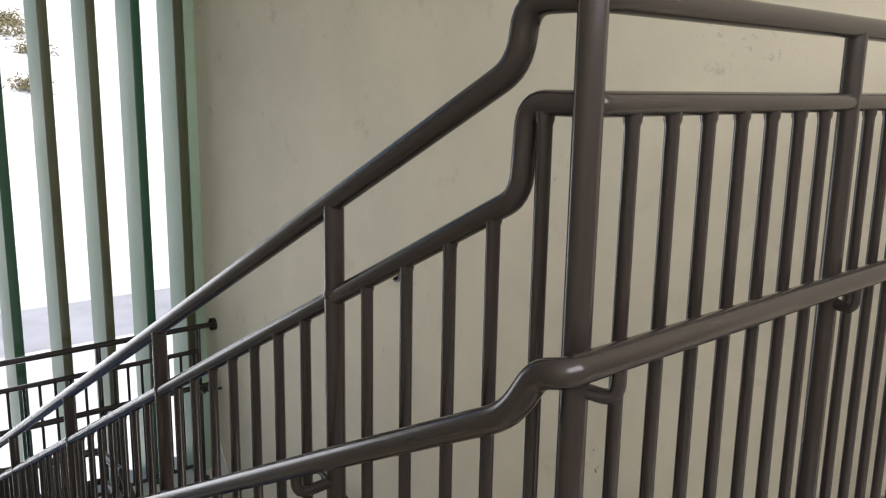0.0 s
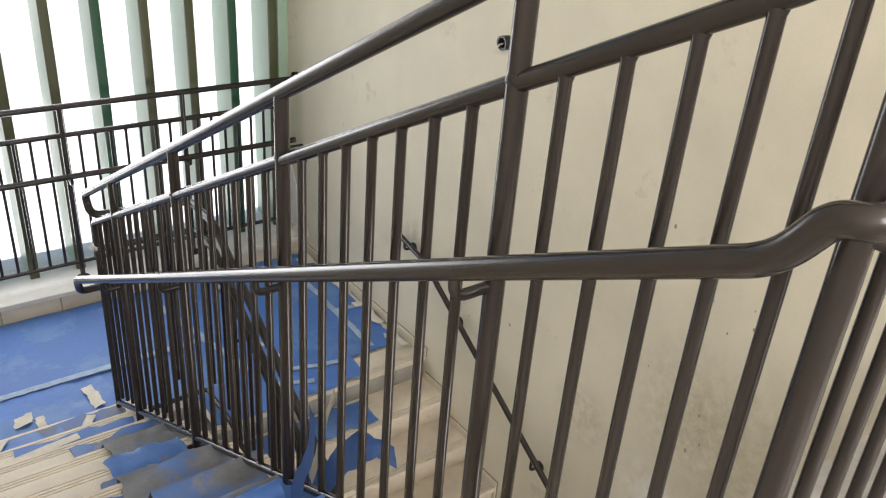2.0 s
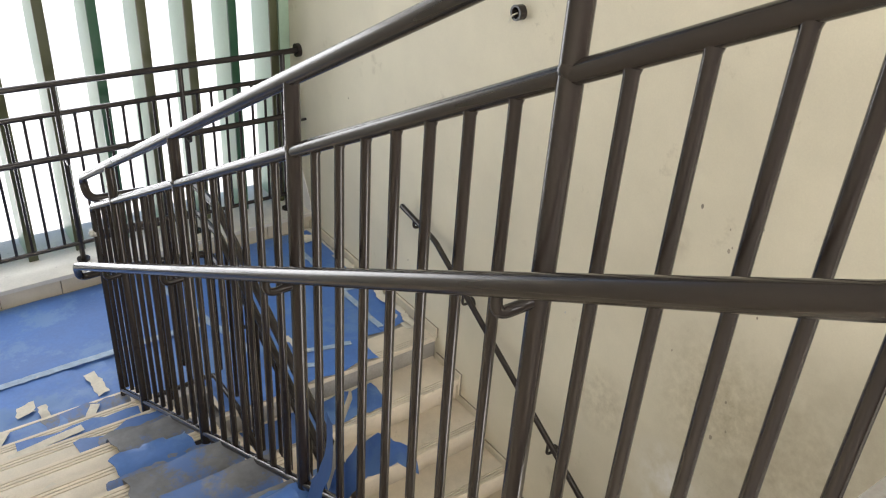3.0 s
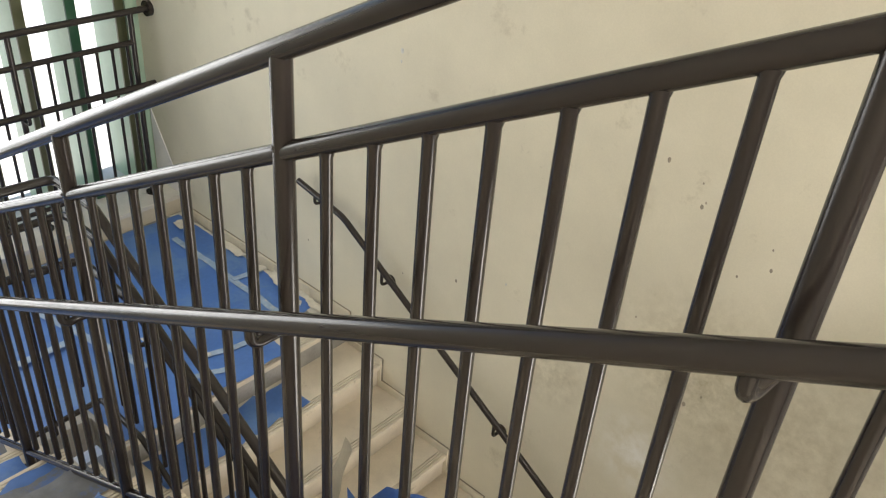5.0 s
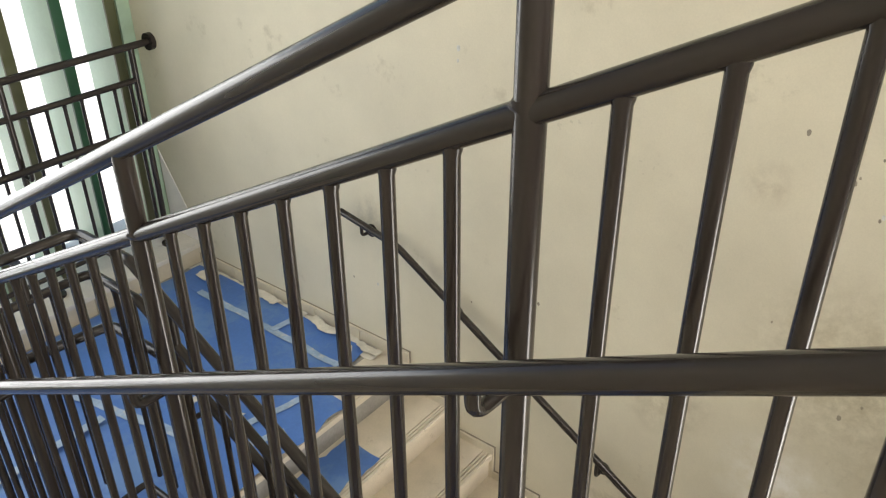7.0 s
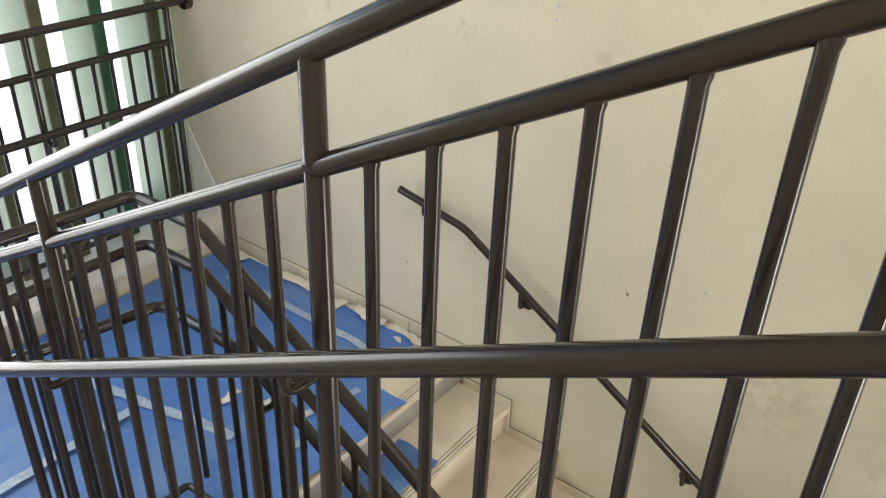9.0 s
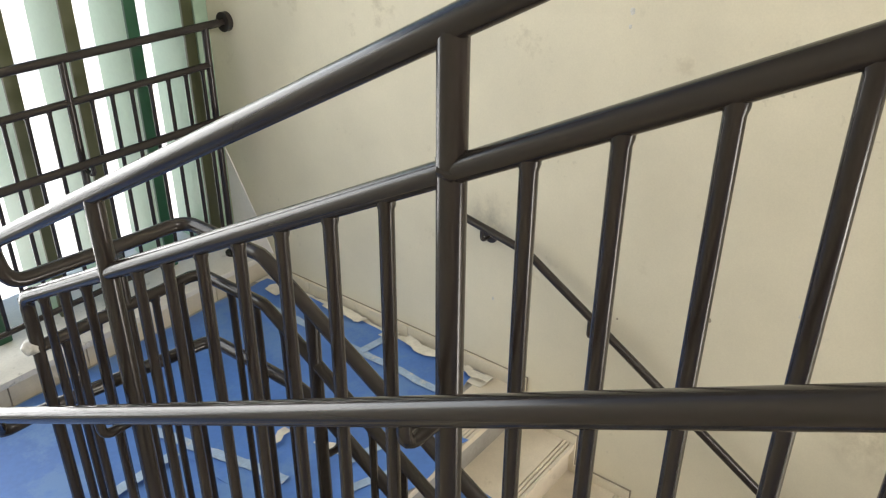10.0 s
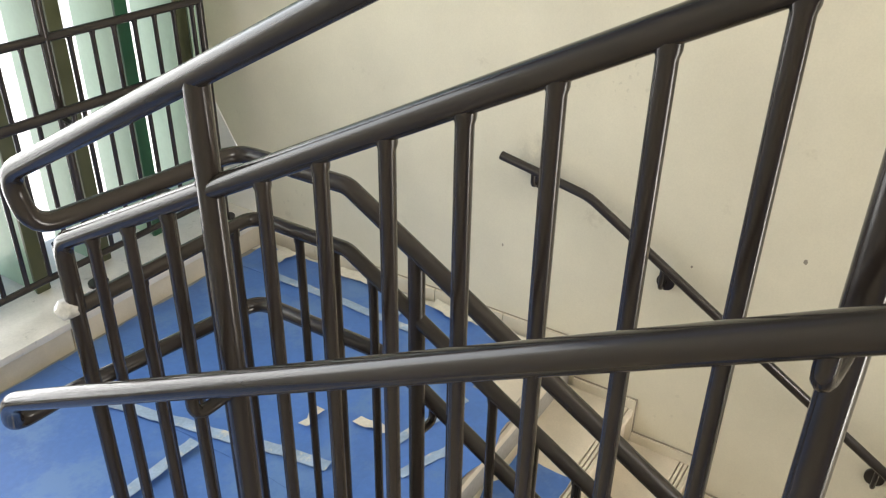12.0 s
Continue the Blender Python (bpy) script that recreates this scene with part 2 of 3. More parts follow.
structure("floor_lower", [((LEFT_X, BACK_Y, LOW_Z - 0.2), (WALL_X, WIN_Y, LOW_Z))], CONCRETE, "grey concrete floor below the lower flight")
structure("floor_landing", [((LEFT_X, UP_END, LAND_Z - 0.2), (0.47, 4.685, LAND_Z)), ((0.47, LO_TOP, LAND_Z - 0.2), (WALL_X, 4.685, LAND_Z))], CONCRETE, "dusty grey concrete middle landing under the sheets")


# ---- stairs ----
def tread_bm(x0, x1, y_nose, y_back, z, sign):
    bm = bmesh.new()
    n = y_nose + 0.022 * sign
    # three grooves run along the nosing
    bands = [(0.0, 0.018), (0.023, 0.036), (0.041, 0.054), (0.059, abs(y_back - n))]
    for a, b in bands:
        ya, yb = n - a * sign, n - b * sign
        box(bm, (x0, min(ya, yb), z - 0.034), (x1, max(ya, yb), z), 0.0025)
    return bm


def flight(name, x0, x1, noses, sign, label):
    root = thing(name, (x0, noses[0][0], noses[-1][1]), label, "stairs", "structure")
    for y, yb, z in noses:
        s = part("step", boxes(((x0, min(y, yb), z - RISE - 0.12), (x1, max(y, yb), z - 0.034))), STEP, root, smooth=False)
        part("tread", tread_bm(x0, x1, y, yb, z, sign), STEP, s, "beige stone tread with a grooved nosing")
    return root


upper = flight("stairs_upper", LEFT_X, 0.09, [(UP_EDGE + UP_GO * k, UP_EDGE + UP_GO * (k - 1) - (0.05 if k else 0), UP_Z - RISE * k) for k in range(1, 12)], 1, "upper flight of worn beige stone steps with grooved nosings")
lower = flight("stairs_lower", 0.47, 2.012, [(LO_TOP - LO_GO * k, LO_TOP - LO_GO * (k - 1) + 0.05, LAND_Z - RISE * k) for k in range(1, 12)], -1, "lower flight of beige stone steps with grooved nosings")
nosing = part("landing_nosing", tread_bm(0.47, 2.012, LO_TOP, LO_TOP + 0.2, LAND_Z + 0.004, -1), STEP)
tagged(nosing, "grooved stone edge of the middle landing", "nosing", kind="structure")
edge = part("landing_edge", tread_bm(LEFT_X, 0.09, UP_EDGE, UP_EDGE - 0.2, UP_Z + 0.004, 1), STEP)
tagged(edge, "grooved stone edge of the upper landing", "nosing", kind="structure")

# sloping concrete strings on both sides of the well
for nm, xs, ya, za, yb, zb in (("stringer", (0.05, 0.11), UP_EDGE, UP_Z - 0.06, UP_END + 0.1, LAND_Z - 0.06), ("stringer", (0.44, 0.485), LO_TOP + 0.05, LAND_Z - 0.04, LO_TOP - 11 * LO_GO, LAND_Z - 11 * RISE - 0.06)):
    bm = bmesh.new()
    vs = [bm.verts.new((x, y, z)) for x in xs for y, z in ((ya, za), (yb, zb), (yb, zb - 0.34), (ya, za - 0.34))]
    for f in ((0, 1, 2, 3), (4, 5, 6, 7), (0, 1, 5, 4), (1, 2, 6, 5), (2, 3, 7, 6), (3, 0, 4, 7)):
        bm.faces.new([vs[i] for i in f])
    tagged(part(nm, bm, CONCRETE, smooth=False), "dusty concrete side of the stair flight", "stringer", kind="structure")

# skirting: stepped along the lower flight, level along the landing
skirt = thing("baseboard", (1.99, LO_TOP, LAND_Z), "beige tile skirting along wall and steps, cracked at its joints", "baseboard", "structure")
for k in range(0, 11):
    y1, y0 = LO_TOP - LO_GO * k - 0.03, LO_TOP - LO_GO * (k + 1) - 0.03
    z = LAND_Z - RISE * (k + 1)
    part("tile", boxes(((2.006, y0 + 0.003, z - RISE), (2.017, y1, z + 0.045)), bevel=0.002), TILE, skirt)
    part("joint", boxes(((2.0165, y0 - 0.001, z + 0.044), (2.028, y1 + 0.003, z + 0.0475)), ((2.0165, y0 - 0.002, z + 0.045 - RISE), (2.028, y0 + 0.003, z + 0.048))), GROUT, skirt, smooth=False)
n_t = 5
for k in range(n_t):
    y0 = LO_TOP - 0.03 + (4.685 - LO_TOP + 0.03) / n_t * k
    part("tile", boxes(((2.003, y0 + 0.004, LAND_Z), (2.017, y0 + (4.685 - LO_TOP + 0.03) / n_t, LAND_Z + 0.075)), bevel=0.003), TILE, skirt)
part("joint", boxes(((2.0165, LO_TOP - 0.03, LAND_Z), (2.028, 4.685, LAND_Z + 0.0765))), GROUT, skirt, smooth=False)

# ---- window: kerb, sill, louvers ----
sill = thing("window_sill", (0.3, 4.6, LAND_Z), "tiled kerb with a pale stone sill under the louvers", "window sill", "structure")
part("kerb", boxes(((LEFT_X, 4.695, LAND_Z - 0.2), (WALL_X, 5.36, LAND_Z + 0.115))), GROUT, sill, smooth=False)
for k in range(9):
    x0 = LEFT_X + (WALL_X - LEFT_X) / 9 * k
    part("tile", boxes(((x0 + 0.003, 4.67, LAND_Z), (x0 + (WALL_X - LEFT_X) / 9 - 0.003, 4.697, LAND_Z + 0.114)), bevel=0.003), TILE, sill)
part("sill_slab", boxes(((LEFT_X, 4.655, LAND_Z + 0.116), (WALL_X, 5.36, LAND_Z + 0.150)), bevel=0.006), SILL, sill, "pale stone slab with worn patches")

louver = thing("louver_screen", (0.3, 4.9, LAND_Z + 0.15), "tall vertical green-edged louver fins across the window", "louvers", "structure")
for k in range(-5, 6):
    x = 0.267 + 0.325 * k
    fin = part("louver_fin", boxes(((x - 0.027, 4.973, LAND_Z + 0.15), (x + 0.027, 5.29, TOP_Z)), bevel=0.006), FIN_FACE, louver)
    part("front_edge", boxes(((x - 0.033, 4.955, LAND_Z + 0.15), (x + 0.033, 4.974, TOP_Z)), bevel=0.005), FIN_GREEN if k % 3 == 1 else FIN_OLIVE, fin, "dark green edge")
part("jamb", boxes(((WALL_X - 0.085, 4.965, LAND_Z + 0.15), (WALL_X, 5.265, TOP_Z)), bevel=0.006), FIN_FACE, louver)
part("head_rail", boxes(((LEFT_X, 5.015, TOP_Z - 0.08), (WALL_X, 5.215, TOP_Z))), FIN_FACE, louver, smooth=False)

# ---- balustrade of the upper flight and the upper landing ----


def r2z(y):
    return -0.523 * y + 0.004


def topz(y):
    return 0.197 - 0.528 * y


def handz(y):
    return -0.334 - 0.518 * y


def footz(y):
    return -1.128 - 0.537 * y


G_Y, G_TOP, G_MID, G_HAND, G_OFF = -0.617, 0.535, 0.393, 0.046, -0.055
H_X = -0.088                          # the handrail stands off the posts by this much
END_Y = 3.14
guard = thing("stair_railing", (0, 1.2, UP_Z - RISE * 6), "dark brown glossy painted tubular steel stair railing", "railing")
# the top rail comes along the landing, drops, slopes down, turns under itself and crosses to the lower flight
part("top_rail", bar([(1.97, G_Y, G_TOP), (0, G_Y, G_TOP), (0, -0.497, G_TOP), (0, -0.487, topz(-0.487) - 0.01), (0, 3.272, topz(3.272)), (0.012, 3.25, -1.65), (0.30, 3.235, -1.660), (0.545, 3.22, -1.663), (0.545, 2.91, -1.663), (0.545, 2.878, -1.663), (0.545, 2.85, -1.663 - 0.598 * 0.028), (0.545, 0.6, -1.663 - 0.598 * 2.278), (0.545, -0.5, -1.663 - 0.598 * 3.378)], TOP_R, 0.055, 18), PAINT, guard)
part("middle_rail", bar([(1.97, G_Y, G_MID), (0, G_Y, G_MID), (0, -0.507, G_MID), (0, -0.497, r2z(-0.497) - 0.01), (0, END_Y, r2z(END_Y)), (0.004, END_Y + 0.008, -1.80)], MID_R, 0.035, 16), PAINT, guard)
part("lower_middle_rail", bar([(0.0, 3.175, -1.815), (0.545, 3.19, -1.832), (0.545, 2.92, -1.832), (0.545, 2.888, -1.832), (0.545, 2.86, -1.832 - 0.598 * 0.028), (0.545, -0.5, -1.832 - 0.598 * 3.388)], MID_R, 0.05, 16), PAINT, guard)
part("bottom_rail", bar([(0, -0.40, footz(-0.40)), (0, END_Y, footz(END_Y))], 0.0155), PAINT, guard)
part("landing_bottom_rail", bar([(1.97, G_Y, UP_Z + 0.07), (0, G_Y, UP_Z + 0.07)], 0.0155), PAINT, guard)
part("well_bottom_rail", bar([(0, 3.16, LAND_Z + 0.075), (0.545, 3.18, LAND_Z + 0.075), (0.545, 2.80, LAND_Z + 0.075), (0.545, -0.4, LAND_Z + 0.075 - 0.598 * 3.2)], 0.0155, 0.03), PAINT, guard)
# the lower handrail runs on hooks on the walking side
part("handrail", bar([(1.97, G_Y + G_OFF, G_HAND), (H_X, G_Y + G_OFF, G_HAND), (H_X, -0.625, 0.034), (H_X, -0.575, handz(-0.57) - 0.004), (H_X, 3.34, handz(3.34)), (H_X + 0.02, 3.405, -2.18), (0.05, 3.37, -2.155), (0.62, 3.285, -2.165), (0.62, 2.84, -2.165), (0.62, -0.5, -2.165 - 0.598 * 3.34)], HAND_R, 0.05, 20), PAINT, guard)

posts = {}
for i in range(4):
    y = 0.9 * i
    z_bottom = UP_Z - RISE * (math.floor((y - UP_EDGE - 0.022) / UP_GO) + 1)
    post = part("post", bar([(0, y, z_bottom), (0, y, topz(y))], POST_R, 0, 16), PAINT, guard)
    part("foot_plate", boxes(((-0.045, y - 0.045, z_bottom), (0.045, y + 0.045, z_bottom + 0.008)), bevel=0.003), PAINT, post)
    part("hook", hook((0, y, handz(y) - 0.062), (H_X, y + 0.012, handz(y) - 0.01)), PAINT, post)
    part("weld_seam", weld((0, y, r2z(y)), i, 0.0225), PAINT, post)
corner = part("post", bar([(0, G_Y, UP_Z), (0, G_Y, G_TOP)], 0.0212, 0, 18), PAINT, guard)
part("hook", hook((0.0, G_Y, G_HAND - 0.055), (0.03, G_Y + G_OFF, G_HAND - 0.01)), PAINT, corner)
for x in (0.80, 1.60):
    p = part("post", bar([(x, G_Y, UP_Z), (x, G_Y, G_TOP)], POST_R, 0, 16), PAINT, guard)
    part("hook", hook((x, G_Y, G_HAND - 0.055), (x, G_Y + G_OFF, G_HAND - 0.01)), PAINT, p)
end_post = part("post", bar([(0, END_Y + 0.004, LAND_Z), (0, END_Y + 0.004, r2z(END_Y) - 0.005)], 0.0165, 0, 16), PAINT, guard)
part("weld_patch", weld((-0.010, END_Y + 0.012, -1.79), 9, 0.027), CHIP, end_post, "bare silvery weld patch")
well = part("post", bar([(0.285, 3.185, LAND_Z), (0.285, 3.185, -1.66)], 0.018, 0, 16), PAINT, guard)
for y in (2.69, 1.79, 0.89, 0.0):
    zt = -1.663 - 0.598 * (2.878 - y)
    zb = LAND_Z - RISE * max(0, math.ceil((LO_TOP - y) / LO_GO))
    p = part("post", bar([(0.545, y, zb), (0.545, y, zt)], POST_R, 0, 16), PAINT, guard)
    hz = -2.165 - 0.598 * max(0.0, 2.84 - y)
    part("hook", hook((0.545, y, hz - 0.052), (0.62, y, hz - 0.01)), PAINT, p)

# upright bars, all alike on each run
slope_bar = bar_mesh(1.125)
flat_bar = bar_mesh(G_MID - UP_Z - 0.07)
well_bar = bar_mesh(0.985)
for i in range(3):
    for k in range(1, 8):
        y = 0.9 * i + 0.1125 * k
        piece("baluster", slope_bar, (0, y, r2z(y) - 0.006), guard)
for y in (-0.442, -0.342, -0.228, -0.110, 2.8125, 2.925, 3.0375):
    piece("baluster", slope_bar, (0, y, r2z(y) - 0.006), guard)
piece("baluster", flat_bar, (0, -0.540, G_MID - 0.006), guard)
for k in [j for j in range(1, 20) if j % 8]:
    piece("baluster", flat_bar, (0.1 * k, G_Y, G_MID - 0.006), guard)
for x in (0.09, 0.185, 0.375, 0.465):
    piece("baluster", well_bar, (x, 3.18, -1.83), guard)
for k in range(0, 34):
    y = 3.04 - 0.1125 * k
    if min(abs(y - q) for q in (2.69, 1.79, 0.89, 0.0)) > 0.04:
        drop = 0.598 * max(0.0, 2.888 - y)
        piece("baluster", well_bar, (0.545, y, -1.838 - drop), guard)

# ---- railing in front of the louvers ----
rail2 = thing("window_railing", (0.3, 4.72, LAND_Z + 0.15), "dark brown painted steel guard railing in front of louvers", "railing")
R_Y, R_TOP, R_MID, R_BOT = 4.81, -1.56, -1.762, -2.745
part("top_rail", bar([(LEFT_X + 0.02, R_Y, R_TOP), (WALL_X - 0.02, R_Y, R_TOP)], TOP_R, 0, 16), PAINT, rail2)
part("wall_flange", bar([(WALL_X - 0.03, R_Y, R_TOP), (WALL_X, R_Y, R_TOP)], 0.052, 0, 20), PAINT, rail2)
part("middle_rail", bar([(LEFT_X + 0.02, R_Y, R_MID), (1.88, R_Y, R_MID)], MID_R, 0, 14), PAINT, rail2)
part("bottom_rail", bar([(LEFT_X + 0.02, R_Y, R_BOT), (1.88, R_Y, R_BOT)], 0.0155, 0, 12), PAINT, rail2)
part("handrail", bar([(LEFT_X + 0.02, R_Y - 0.085, -2.035), (1.955, R_Y - 0.085, -2.035)], HAND_R, 0, 16), PAINT, rail2)
part("wall_bracket", bar([(1.90, R_Y - 0.085, -2.04), (1.90, R_Y - 0.085, -2.09), (WALL_X, R_Y - 0.085, -2.09)], 0.0105, 0.03, 10), PAINT, rail2)
win_bar = bar_mesh(R_MID - R_BOT, 0.0105)
for k in range(-4, 3):
    x = 0.244 + 0.8465 * k if k < 2 else 1.88
    if x < LEFT_X:
        continue
    p = part("post", bar([(x, R_Y, LAND_Z + 0.15), (x, R_Y, R_TOP)], 0.0185, 0, 14), PAINT, rail2)
    part("base_flange", bar([(x, R_Y, LAND_Z + 0.150), (x, R_Y, LAND_Z + 0.164)], 0.046, 0, 18), PAINT, p)
    part("hook", hook((x, R_Y, -2.09), (x, R_Y - 0.085, -2.045)), PAINT, p)
    for j in range(1, 8):
        xb = x + 0.1058 * j
        if LEFT_X + 0.03 < xb < 1.86:
            piece("baluster", win_bar, (xb, R_Y, R_MID - 0.006), rail2)

# ---- handrail on the long wall ----
wr = thing("wall_handrail", (2.0, 2.4, LAND_Z - 0.3), "dark painted tubular handrail on brackets along beige wall", "handrail")
W_X = 1.945


def wallz(y):
    return -2.446 - 0.617 * (2.524 - y)


part("rail", bar([(W_X, 3.236, -2.168), (W_X, 2.85, -2.245), (W_X, -0.6, wallz(-0.6))], 0.0185, 0.04, 16), PAINT, wr)
for y in (3.09, 2.524, 1.637, 0.75, -0.14):
    z = -2.199 if y > 2.9 else wallz(y)
    d = 0.069 if y > 2.9 else 0.105
    b = part("bracket", bar([(W_X, y, z - 0.01), (W_X, y, z - d), (WALL_X, y, z - d)], 0.0095, 0.03, 10), PAINT, wr)
    part("wall_flange", bar([(WALL_X - 0.012, y, z - d), (WALL_X, y, z - d)], 0.036, 0, 18), PAINT, b)

# pipe end in the wall
stub = thing("pipe_stub", (WALL_X, 2.348, -0.682), "short dark conduit end sticking out of beige wall", "pipe")
bm = bmesh.new()
N = 20
prof = [(0.0, 0.040), (-0.045, 0.040), (-0.045, 0.029), (-0.005, 0.027)]
rings = [[bm.verts.new((WALL_X + x, 2.348 + r * math.cos(2 * math.pi * k / N), -0.682 + r * math.sin(2 * math.pi * k / N))) for k in range(N)] for x, r in prof]
for a, b in zip(rings, rings[1:]):
    for k in range(N):
        bm.faces.new((a[k], a[(k + 1) % N], b[(k + 1) % N], b[k]))
bm.faces.new(rings[-1])
part("collar", bm, PAINT, stub)
part("cable_end", bar([(WALL_X - 0.02, 2.358, -0.687), (WALL_X - 0.05, 2.368, -0.697), (WALL_X - 0.055, 2.383, -0.742)], 0.004, 0.02, 6), PAPER, stub, "pale frayed cable end")


# nicks and filler marks on the long wall
PALE, DARKM = "pale filler mark on the beige wall", "small dark nick in the beige wall"
for y, z, r, mat, lab in ((2.524, -1.19, 0.018, CHIP, PALE), (2.527, -1.245, 0.011, CHIP, PALE), (3.25, -2.62, 0.009, GROUT, DARKM), (3.07, -2.60, 0.012, CHIP, PALE), (1.74, -2.17, 0.010, CHIP, PALE),
                          (1.059, -1.21, 0.015, GROUT, DARKM), (0.882, -1.347, 0.015, GROUT, DARKM), (0.87, -1.325, 0.008, GROUT, DARKM), (0.815, -1.246, 0.008, GROUT, DARKM), (0.754, -1.181, 0.008, GROUT, DARKM), (0.90, -1.25, 0.007, GROUT, DARKM),
                          (0.779, -1.455, 0.010, GROUT, DARKM), (0.77, -1.44, 0.013, CHIP, PALE), (0.672, -1.57, 0.009, GROUT, DARKM), (2.056, -2.312, 0.014, GROUT, DARKM), (0.556, -1.485, 0.012, GROUT, DARKM), (0.573, -1.40, 0.007, GROUT, DARKM),
                          (2.438, -2.459, 0.008, GROUT, DARKM), (4.073, -1.706, 0.009, GROUT, DARKM), (0.723, -2.282, 0.017, GROUT, DARKM), (0.66, -2.20, 0.010, GROUT, DARKM), (0.699, -2.052, 0.012, GROUT, DARKM), (1.036, -1.974, 0.008, GROUT, DARKM)):
    bm = blob((0, 0, 0), r * 0.52, y * 7, 1.5)
    for v in bm.verts:
        v.co = Vector((WALL_X + v.co.x * 0.18, y + v.co.y, z + v.co.z))
    tagged(part("wall_nick", bm, mat), lab, "wall mark", group="marks on the wall")

# a thin pale wedge set against the wall in the window corner
bm = bmesh.new()
corners = [(4.952, -2.30), (4.62, LAND_Z + 0.1505), (4.952, LAND_Z + 0.1505)]
vs = [bm.verts.new((x, y, z)) for x in (WALL_X - 0.006, WALL_X - 0.001) for y, z in corners]
for f in ((0, 1, 2), (3, 4, 5), (0, 1, 4, 3), (1, 2, 5, 4), (2, 0, 3, 5)):
    bm.faces.new([vs[i] for i in f])
bmesh.ops.bevel(bm, geom=bm.edges[:], offset=0.0008, segments=1, affect="EDGES")
tagged(part("board_offcut", bm, WEDGE, smooth=False), "thin pale tapered wedge against the beige wall", "board")

# ---- loose covers, tape and scraps ----
def sheet_bm(x0, x1, y0, y1, z, seed, jag=0.03, crumple=0.004, lift=None, n=0.05):
    """A thin sheet with a torn outline, slightly wavy. lift(u, v) raises it."""
    nx, ny = max(2, int((x1 - x0) / n)), max(2, int((y1 - y0) / n))
    bm = bmesh.new()
    tops, lows = [], []
    for i in range(nx + 1):
        a, b = [], []
        for j in range(ny + 1):
            u, v = i / nx, j / ny
            x, y = x0 + (x1 - x0) * u, y0 + (y1 - y0) * v
            ex = (noise.noise(Vector((y * 6 + seed, seed * 3.1, 0))) + 0.5 * noise.noise(Vector((y * 23, seed, 0)))) * jag
            ey = (noise.noise(Vector((x * 6 - seed, seed * 1.7, 4))) + 0.5 * noise.noise(Vector((x * 23, seed, 4)))) * jag
            if i in (0, nx):
                x += ex
            if j in (0, ny):
                y += ey
            h = 0.004 + crumple * (1 + noise.noise(Vector((x * 5, y * 5, seed))) + 0.6 * noise.noise(Vector((x * 14, y * 14, seed))))
            if lift:
                h += lift(u, v)
            a.append(bm.verts.new((x, y, z + h)))
            b.append(bm.verts.new((x, y, z + h - 0.0025)))
        tops.append(a)
        lows.append(b)
    for i in range(nx):
        for j in range(ny):
            bm.faces.new((tops[i][j], tops[i + 1][j], tops[i + 1][j + 1], tops[i][j + 1]))
            bm.faces.new((lows[i][j], lows[i][j + 1], lows[i + 1][j + 1], lows[i + 1][j]))
    for i in range(nx):
        for j in (0, ny):
            bm.faces.new((tops[i][j], tops[i + 1][j], lows[i + 1][j], lows[i][j]))
    for j in range(ny):
        for i in (0, nx):
            bm.faces.new((tops[i][j], tops[i][j + 1], lows[i][j + 1], lows[i][j]))
    return bm


def cover(x0, x1, y0, y1, z, seed, mat=None, label="blue protective floor sheet with torn edges", name="protective_sheet", cat="floor sheet", **kw):
    return tagged(part(name, sheet_bm(x0, x1, y0, y1, z, seed, **kw), mat or SHEET), label, cat, group="covers on the stairs")


def tape(x0, y0, x1, y1, z, w, seed, mat=None):
    d = Vector((x1 - x0, y1 - y0, 0))
    m = Matrix.Translation((x0, y0, 0)) @ Matrix.Rotation(math.atan2(d.y, d.x), 4, "Z")
    bm = sheet_bm(0, d.length, -w / 2, w / 2, z, seed, jag=0.010, crumple=0.0012, n=0.025)
    bm.transform(m)
    return tagged(part("masking_tape", bm, mat or TAPE), "strip of pale masking tape over the sheet seam", "tape", group="tape strips")


F = LAND_Z
cover(-1.5, 0.74, 3.76, 4.65, F, 1, jag=0.012)
cover(-1.5, 0.05, 3.18, 3.79, F, 2, jag=0.03, crumple=0.014, n=0.03)
cover(0.03, 0.80, 3.26, 3.79, F + 0.001, 14, jag=0.012)
cover(0.49, 0.81, 2.89, 3.42, F + 0.002, 15, jag=0.012)
cover(0.72, 1.75, 3.10, 4.64, F + 0.003, 3, jag=0.012)
cover(0.62, 1.54, 2.86, 3.15, F + 0.006, 4, jag=0.03, lift=lambda u, v: 0.01 * (1 - v))
cover(1.73, 1.96, 3.66, 4.63, F + 0.006, 5, jag=0.02)
cover(1.72, 1.95, 3.11, 3.68, F + 0.004, 6, jag=0.03)
tape(1.75, 4.36, 1.74, 3.14, F + 0.016, 0.045, 7)
tape(1.74, 3.68, 1.95, 3.65, F + 0.018, 0.045, 8)
tape(0.64, 4.40, 0.88, 3.3, F + 0.016, 0.05, 9)
tape(-1.4, 3.77, 0.70, 3.79, F + 0.024, 0.05, 10)
tape(0.98, 3.06, 1.20, 2.98, F + 0.020, 0.04, 11)
tape(1.12, 3.17, 1.47, 3.08, F + 0.018, 0.04, 12)
